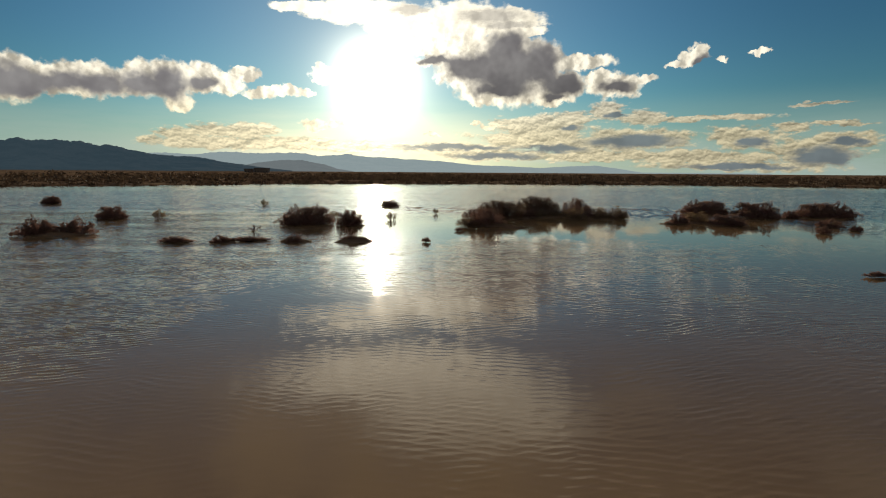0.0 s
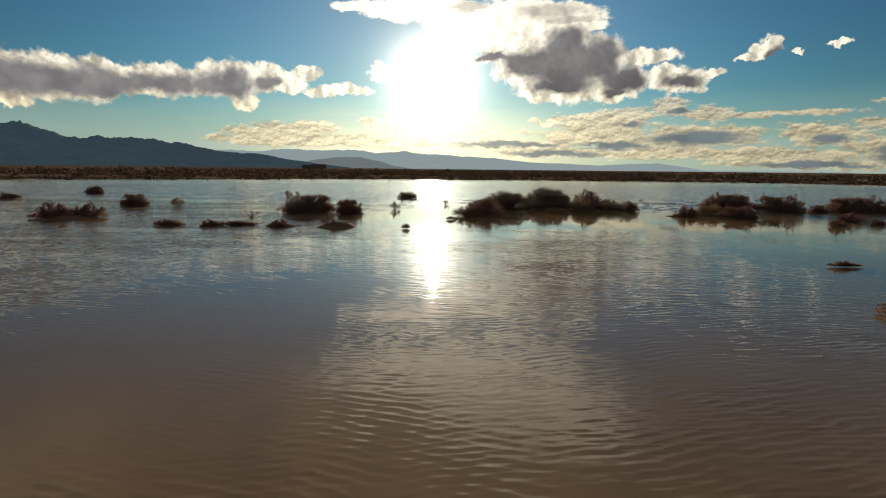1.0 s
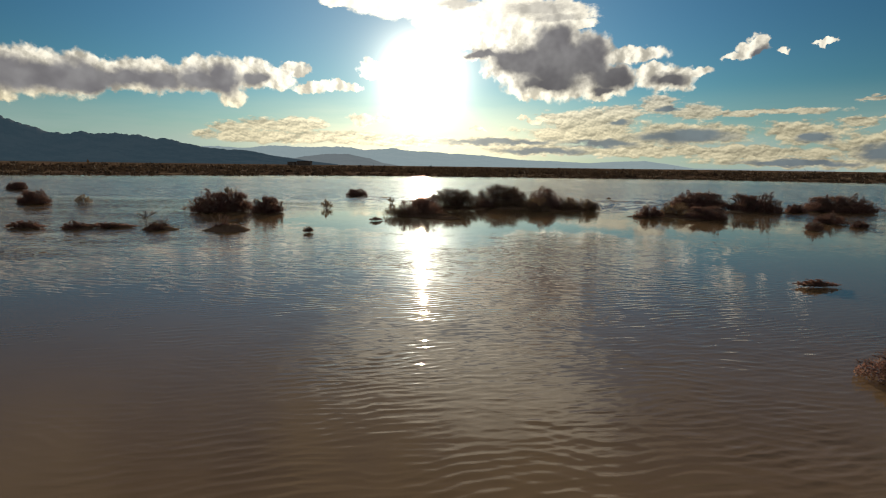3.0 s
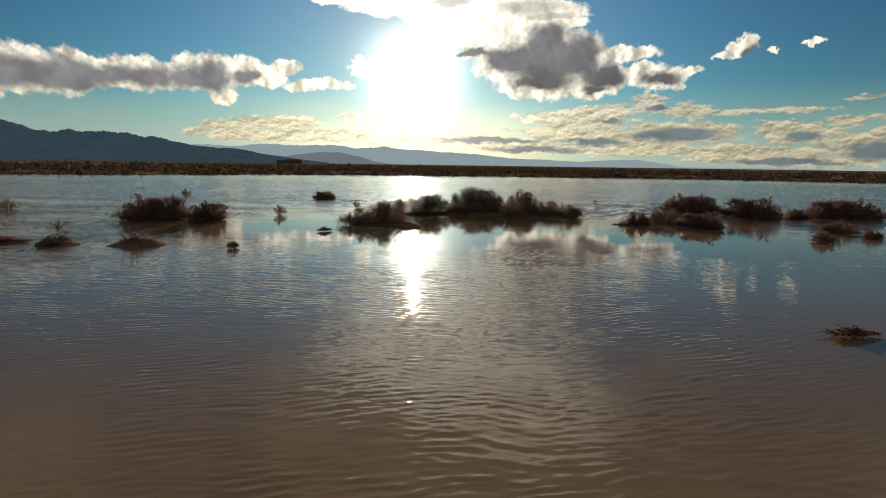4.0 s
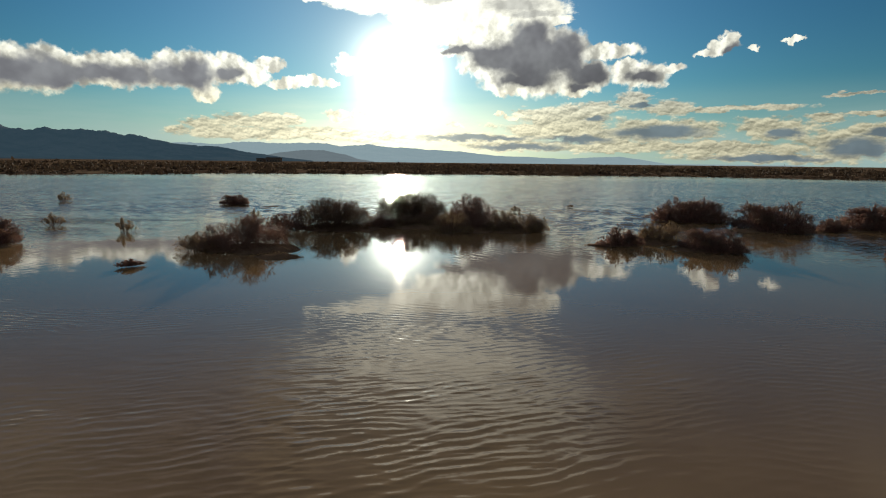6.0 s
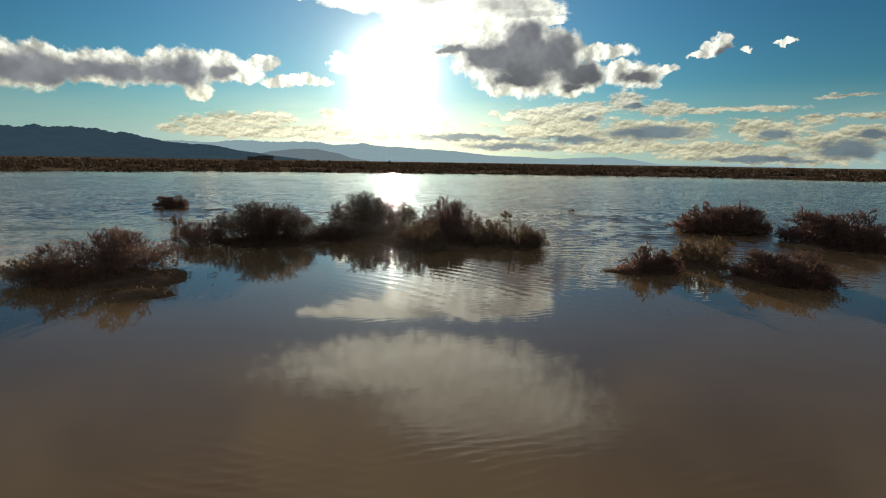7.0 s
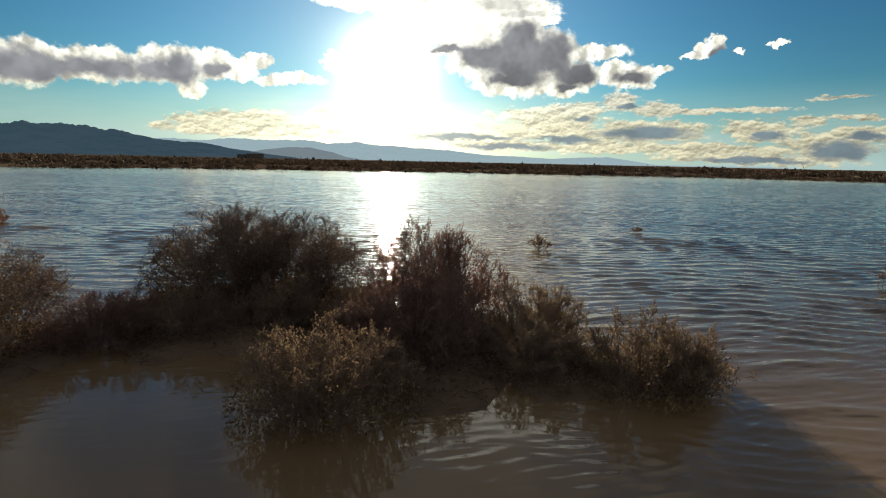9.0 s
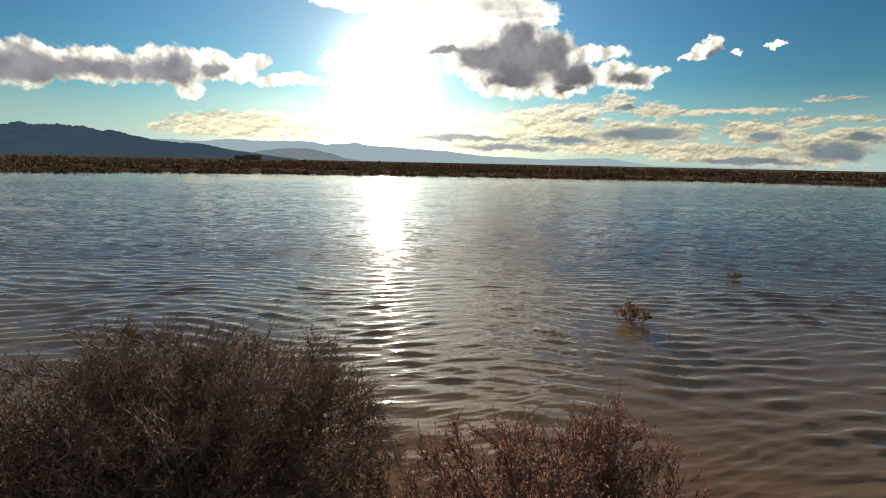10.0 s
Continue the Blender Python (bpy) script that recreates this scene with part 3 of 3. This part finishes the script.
def shrub(seed, leaf_mat, stems=60, subs=6, twigs=6, per_twig=5, leaf=0.03, inner=1500, spiky=0.25, flat=0.8, thick=1.0, dome=2.4, fill=0.72, plumes=0, lumpy=1.0):
    """A shrub with a unit footprint and about unit height: stems fanning from the root, side branches, twigs and leaves."""
    rng = np.random.default_rng(seed)
    ph = rng.uniform(0, 6.28, 4)

    def roof(x, y):
        r = np.sqrt(x * x + y * y)
        lump = 0.82 + lumpy * (0.13 * np.sin(3.1 * x + ph[0]) * np.cos(2.7 * y + ph[1]) + 0.10 * np.sin(6.3 * x + 4.0 * y + ph[2]) + 0.08 * np.sin(9 * y - 5 * x + ph[3]))
        return np.clip(1 - r ** dome, 0, 1) ** 0.6 * lump

    def bent(a, b, kk, sag):
        t = np.linspace(0, 1, kk)[None, :, None]
        bow = np.stack([rng.normal(0, 1, len(a)), rng.normal(0, 1, len(a)), rng.normal(0.6, 0.5, len(a))], 1)[:, None, :]
        span = np.linalg.norm(b - a, axis=1)[:, None, None]
        return a[:, None, :] * (1 - t) + b[:, None, :] * t + bow * span * sag * (t * (1 - t)) * 4

    def unit(v):
        return v / (np.linalg.norm(v, axis=1, keepdims=True) + 1e-9)

    # stems gather in plumes of uneven height, with dips between them
    if not plumes:
        plumes = stems
    paz, prr = rng.uniform(0, 2 * math.pi, plumes), np.sqrt(rng.uniform(0.0, 1, plumes)) * 0.95
    tall = rng.uniform(0.84, 1.10, plumes)
    pick = rng.integers(0, plumes, stems)
    ex = prr[pick] * np.cos(paz[pick]) + rng.normal(0, 0.45 / math.sqrt(plumes), stems)
    ey = prr[pick] * np.sin(paz[pick]) + rng.normal(0, 0.45 / math.sqrt(plumes), stems)
    over = np.maximum(1, np.hypot(ex, ey) / 0.99)
    ex, ey = ex / over, ey / over
    end = np.stack([ex, ey, roof(ex, ey) * tall[pick] * rng.uniform(0.82, 1.08, stems) + 0.05], 1)
    foot = np.stack([ex * flat * rng.uniform(0.2, 0.9, stems), ey * flat * rng.uniform(0.2, 0.9, stems), np.full(stems, -0.06)], 1)
    main = bent(foot, end, 6, 0.10)
    taper = np.linspace(1, 0.35, 6)[None, :]
    wood = [tubes(main, 0.011 * thick * rng.uniform(0.6, 1.3, (stems, 1)) * taper)]
    # side branches
    ns = stems * subs
    which, t = np.repeat(np.arange(stems), subs), rng.uniform(0.2, 1.0, ns)
    f = t * 5
    i0 = np.minimum(f.astype(int), 4)
    start = main[which, i0] * (1 - (f - i0))[:, None] + main[which, i0 + 1] * (f - i0)[:, None]
    out = unit(unit(main[which, 5] - main[which, 3]) + rng.normal(0, 0.6, (ns, 3)) + np.array([0, 0, 0.45]))
    sub = bent(start, start + out * rng.uniform(0.08, 0.24, ns)[:, None], 3, 0.08)
    sub[:, :, 2] = np.maximum(sub[:, :, 2], -0.02)
    cap = roof(sub[:, :, 0], sub[:, :, 1]) * tall[pick][which][:, None] + 0.07 + spiky * rng.uniform(0, 1, (ns, 1)) ** 3
    sub[:, :, 2] = np.minimum(sub[:, :, 2], cap)
    wood.append(tubes(sub, 0.0048 * thick * np.linspace(1, 0.45, 3)[None, :] * np.ones((ns, 1))))
    # twigs
    nt = ns * twigs
    which, t = np.repeat(np.arange(ns), twigs), rng.uniform(0.25, 1.0, nt)
    start = sub[which, 0] * (1 - t)[:, None] + sub[which, 2] * t[:, None]
    out = unit(unit(sub[which, 2] - sub[which, 0]) + rng.normal(0, 0.6, (nt, 3)) + np.array([0, 0, 0.4]))
    tip = start + out * rng.uniform(0.04, 0.13, nt)[:, None]
    twig = np.stack([start, tip], 1)
    wood.append(tubes(twig, 0.0026 * thick * np.array([[1.0, 0.5]]) * np.ones((nt, 1))))
    # leaves along the twigs, and the dense dead litter inside
    nl = nt * per_twig
    which, t = np.repeat(np.arange(nt), per_twig), rng.uniform(0.1, 1.05, nl)
    pts = start[which] * (1 - t)[:, None] + tip[which] * t[:, None]
    green = [leaves(pts, out[which], leaf, leaf * 0.3, rng)]
    if inner:
        a, r = rng.uniform(0, 2 * math.pi, inner), np.sqrt(rng.uniform(0, 1, inner)) * 0.93
        x, y = r * np.cos(a), r * np.sin(a)
        z = roof(x, y) * rng.uniform(0, fill, inner)
        green.append(leaves(np.stack([x, y, z], 1), np.tile([0, 0, 0.6], (inner, 1)), leaf * 2.2, leaf * 0.5, rng))
    root = new("shrub")
    part("trunk", *[v.tolist() for v in joined(wood)], BARK, root)
    part("crown", *[v.tolist() for v in joined(green)], leaf_mat, root)
    return root


def stand(x, y, rx, ry, h, turn=0.0, z=0.03):
    return Matrix.Translation((x, y, z)) @ Matrix.Rotation(turn, 4, "Z") @ Matrix.Diagonal((rx, ry, h, 1))


def plant(proto, first, x, y, rx, ry, h, turn, label, group, category="shrub", z=0.03):
    m = stand(x, y, rx, ry, h, turn, z)
    if first:
        proto.matrix_basis = m
        ob = proto
    else:
        unit = proto.scale.copy()
        ob = copy_thing(proto, m @ Matrix.Diagonal((1 / unit[0], 1 / unit[1], 1 / unit[2], 1)))
    return tagged(ob, label, category, group)


def plants(proto, rows, label, group, category="shrub"):
    for n, (x, y, rx, ry, h, turn) in enumerate(rows):
        size = "large " if rx * h > 1.5 else "small " if rx * h < 0.4 else "middle-sized "
        plant(proto, n == 0, x, y, rx, ry, h, turn, size + label, group, category)


# the big island
plants(shrub(1, LEAF_OLIVE, 170, 8, 9, 7, 0.010, 34000, spiky=0.10, thick=0.5, dome=4.2, fill=0.93, lumpy=0.5), [(0.62, 40.3, 2.1, 1.75, 1.40, 1.9), (-2.45, 37.5, 2.1, 1.65, 1.20, 2.1)],
       "dense dark olive-brown saltbush on the mud island", "island shrubs")
plants(shrub(2, LEAF_BROWN, 95, 8, 8, 6, 0.017, 6000, spiky=0.15, thick=0.65, dome=2.0), [(3.45, 39.4, 1.15, 1.05, 1.42, 0.0), (-3.85, 31.7, 1.65, 1.15, 1.10, 1.2), (3.3, 37.7, 1.0, 1.0, 0.95, 2.6), (-0.5, 38.0, 0.9, 0.8, 0.6, 1.9), (-4.2, 36.6, 1.15, 0.8, 0.72, 2.4)],
       "twiggy brown shrub on the mud island", "island shrubs")
plants(shrub(3, LEAF_STRAW, 80, 8, 8, 5, 0.019, 3500, spiky=0.3, thick=0.7, dome=2.0), [(2.6, 36.2, 0.95, 0.75, 0.82, 0.0), (1.5, 38.5, 0.8, 0.65, 0.72, 1.1), (2.45, 38.5, 0.6, 0.55, 0.62, 2.0), (0.4, 38.2, 0.85, 0.65, 0.62, 3.0), (5.6, 36.95, 0.85, 0.7, 0.78, 1.4), (4.6, 37.2, 0.75, 0.65, 0.55, 2.2), (-5.0, 30.9, 0.85, 0.6, 0.55, 0.7), (4.75, 38.2, 0.75, 0.6, 0.78, 2.9), (6.1, 37.1, 0.55, 0.5, 0.6, 0.4)],
       "straw-coloured twiggy shrub at the water's edge", "island shrubs")
plants(shrub(4, LEAF_STRAW, 46, 5, 5, 3, 0.06, 0, spiky=0.4, thick=1.1, dome=2.0), [(5.96, 46.1, 0.38, 0.3, 0.34, 2), (9.8, 50.2, 0.25, 0.2, 0.16, 3), (-25.1, 34.8, 0.5, 0.4, 0.55, 0.4),
       (-22.8, 49.5, 0.45, 0.4, 0.55, 0.8), (-9.9, 35.0, 0.45, 0.4, 0.5, 1.9), (-14.0, 36.7, 0.5, 0.4, 0.45, 2.9), (-7.0, 40.8, 0.3, 0.3, 0.4, 1.2)], "sparse dry straw-coloured tuft standing in the water", "grass tufts", "grass tuft")

# shrubs farther off
LIGHT = shrub(11, LEAF_BROWN, 90, 7, 7, 5, 0.026, 7000, spiky=0.35, thick=1.2, dome=1.7, fill=0.62, plumes=26)
plants(LIGHT, [(14.2, 42.2, 2.0, 1.3, 1.32, 0.0), (16.4, 38.9, 1.95, 1.4, 1.40, 1.9), (22.0, 39.7, 2.3, 1.3, 1.32, 3.0), (18.9, 38.8, 0.95, 0.6, 0.65, 0.8), (11.2, 32.6, 1.2, 0.85, 0.84, 2.2),
       (-14.5, 31.2, 1.75, 1.1, 1.38, 0.5), (-12.0, 31.1, 1.15, 0.8, 1.08, 1.5), (-28.0, 34.4, 1.25, 0.9, 1.0, 2.5), (-42.3, 49.4, 0.9, 0.7, 0.9, 1.1), (-11.3, 48.8, 0.98, 0.8, 0.75, 2.9)],
       "dark brown bare-twigged shrub on a mud bank", "shrubs in the water")
LOW = shrub(12, LEAF_BROWN, 70, 6, 7, 4, 0.040, 1800, spiky=0.4, thick=1.5, dome=1.7, fill=0.6, plumes=20)
plants(LOW, [(8.4, 33.4, 0.9, 0.5, 0.58, 0.3), (14.1, 27.9, 0.62, 0.4, 0.36, 1.3), (16.8, 31.4, 0.85, 0.5, 0.48, 2.3), (17.0, 29.6, 0.55, 0.35, 0.30, 0.5), (5.0, 9.2, 0.62, 0.45, 0.34, 0.0),
       (-26.2, 24.9, 1.1, 0.6, 0.75, 0.9), (-24.6, 25.7, 1.2, 0.6, 0.7, 2.9), (-13.1, 22.8, 0.75, 0.42, 0.28, 1.7), (-16.3, 22.5, 0.5, 0.35, 0.28, 0.2), (-10.5, 23.2, 0.66, 0.42, 0.27, 2.7),
       (-42.6, 39.4, 1.3, 0.5, 0.45, 0.6)],
       "flat brown brush on a mud bank", "low brush")
OLIVE = shrub(13, LEAF_STRAW, 60, 7, 7, 5, 0.030, 2500, spiky=0.3, thick=1.0)
plants(OLIVE, [(10.2, 34.6, 0.85, 0.8, 0.75, 0.0)], "yellow-olive shrub on the small mud island", "shrubs in the water")
DRIFT = shrub(14, LEAF_BROWN, 40, 4, 4, 4, 0.09, 500, spiky=0.6, thick=3.0)
plants(DRIFT, [(7.15, 15.1, 0.52, 0.18, 0.14, 0.2), (-18.2, 22.4, 0.8, 0.33, 0.24, 0.1), (-5.55, 28.1, 0.36, 0.2, 0.16, 1.0), (-7.2, 23.1, 0.30, 0.2, 0.20, 2.0), (-15.3, 23.1, 1.1, 0.32, 0.17, 0.35)],
       "dark clump of half-sunken brush", "drift brush", "brush")
SNAG = shrub(15, LEAF_BROWN, 14, 4, 3, 2, 0.05, 0, spiky=0.9, flat=0.2, thick=2.6, plumes=6)
plants(SNAG, [(-16.4, 27.3, 0.55, 0.35, 0.40, 0.3), (-10.8, 23.4, 0.45, 0.4, 0.70, 1.4), (-13.0, 23.0, 0.4, 0.35, 0.50, 2.2)], "bare dark twigs of a drowned bush", "drowned twigs", "dead bush")


# ---- the far shore ----
def build_scrub():
    rng = np.random.default_rng(77)
    n = 5200
    x = rng.normal(0, 120, n) + rng.uniform(-150, 150, n)
    y = shore_line(x) + np.where(np.arange(n) < 1100, rng.uniform(-5, 9, n), 4 + rng.exponential(110, n))
    z = land_height(x, y)
    size = rng.uniform(0.2, 0.85, n) * np.where(rng.uniform(0, 1, n) < 0.05, 1.5, 1.0) * np.clip((y - shore_line(x)) / 22, 0.7, 1.3)
    per = 20
    w = np.repeat(np.arange(n), per)
    off = rng.normal(0, 1, (n * per, 3)) * np.array([0.95, 0.7, 0.26])
    pts = np.stack([x, y, z], 1)[w] + off * size[w][:, None]
    pts[:, 2] = np.maximum(pts[:, 2], z[w] - 0.05)
    v, f = leaves(pts, np.tile([0, 0, 0.4], (n * per, 1)), 0.9, 0.38, rng)
    # scale each leaf by its bush
    k = np.repeat(size[w], 4)[:, None]
    v = np.repeat(pts, 4, axis=0) + (v - np.repeat(pts, 4, axis=0)) * k
    ob = part("desert_scrub", v.tolist(), f.tolist(), SCRUB)
    tagged(ob, "low dark scrub scattered over the desert shore", "scrub", kind="stuff")


def box(bm, x0, x1, y0, y1, z0, z1):
    m = Matrix.Translation(((x0 + x1) / 2, (y0 + y1) / 2, (z0 + z1) / 2)) @ Matrix.Diagonal((x1 - x0, y1 - y0, z1 - z0, 1))
    bmesh.ops.create_cube(bm, size=1, matrix=m)


def bm_part(name, bm, mat, parent, label=""):
    me = bpy.data.meshes.new(name)
    bm.to_mesh(me)
    bm.free()
    me.materials.append(mat)
    ob = new(name, me)
    ob.parent = parent
    return tagged(ob, label)


def build_house():
    stucco = plain_material("stucco", (0.10, 0.075, 0.06), (0.17, 0.125, 0.10), 0.6)
    tin = plain_material("tin_roof", (0.09, 0.08, 0.075), (0.15, 0.135, 0.13), 0.4, 0.6)
    glass = plain_material("dark_glass", (0.02, 0.022, 0.025), (0.03, 0.03, 0.035), 1.0, 0.15)
    house = new("house")
    house.location = (-236.0, 700.0, float(land_height(np.array([-236.0]), np.array([700.0]))[0]))
    for x0, x1, h in ((-15.0, -6.0, 4.4), (-3.0, 14.0, 5.5)):
        bm = bmesh.new()
        box(bm, x0, x1, -4, 4, -0.5, h)
        wall = bm_part("wall", bm, stucco, house)
        bm = bmesh.new()
        box(bm, x0 - 0.5, x1 + 0.5, -4.6, 4.6, h, h + 0.5)
        bm_part("roof", bm, tin, house)
        for k in range(int((x1 - x0) / 3.4)):
            bm = bmesh.new()
            box(bm, x0 + 1.1 + k * 3.4, x0 + 2.6 + k * 3.4, -4.08, -3.98, 1.0, 2.4)
            bm_part("window", bm, glass, wall, "dark window pane")
    tagged(house, "low brown flat-roofed building far across the desert", "building")


build_scrub()
build_house()


def build_litter():
    """Fallen twigs and dead leaves on the islands."""
    rng = np.random.default_rng(91)
    xs, ys = [], []
    for cx, cy, rx, ry, h in MOUNDS + MOUNDS_WEST:
        n = int(170 * rx * ry) + 40
        a, r = rng.uniform(0, 2 * math.pi, n), np.sqrt(rng.uniform(0, 1, n)) * 1.25
        xs.append(cx + rx * r * np.cos(a))
        ys.append(cy + ry * r * np.sin(a))
    x, y = np.concatenate(xs), np.concatenate(ys)
    z = land_height(x, y)
    keep = z > -0.01
    p = np.stack([x, y, z], 1)[keep]
    n = len(p)
    a = rng.uniform(0, 2 * math.pi, n)
    way = np.stack([np.cos(a), np.sin(a), rng.uniform(-0.1, 0.7, n)], 1)
    L = rng.uniform(0.05, 0.22, n)[:, None]
    path = np.stack([p + [0, 0, 0.004], p + way * L * 0.5 + [0, 0, 0.012], p + way * L], 1)
    sticks = tubes(path, np.array([[0.004, 0.0035, 0.002]]) * np.ones((n, 1)))
    flat = leaves(p + rng.normal(0, 0.05, (n, 3)) * [1, 1, 0] + [0, 0, 0.01], way, 0.05, 0.012, rng)
    v, f = joined([sticks, flat])
    ob = part("dry_litter", v.tolist(), f.tolist(), LEAF_STRAW)
    tagged(ob, "fallen dry twigs and leaves on the mud banks", "litter", kind="stuff")


build_litter()
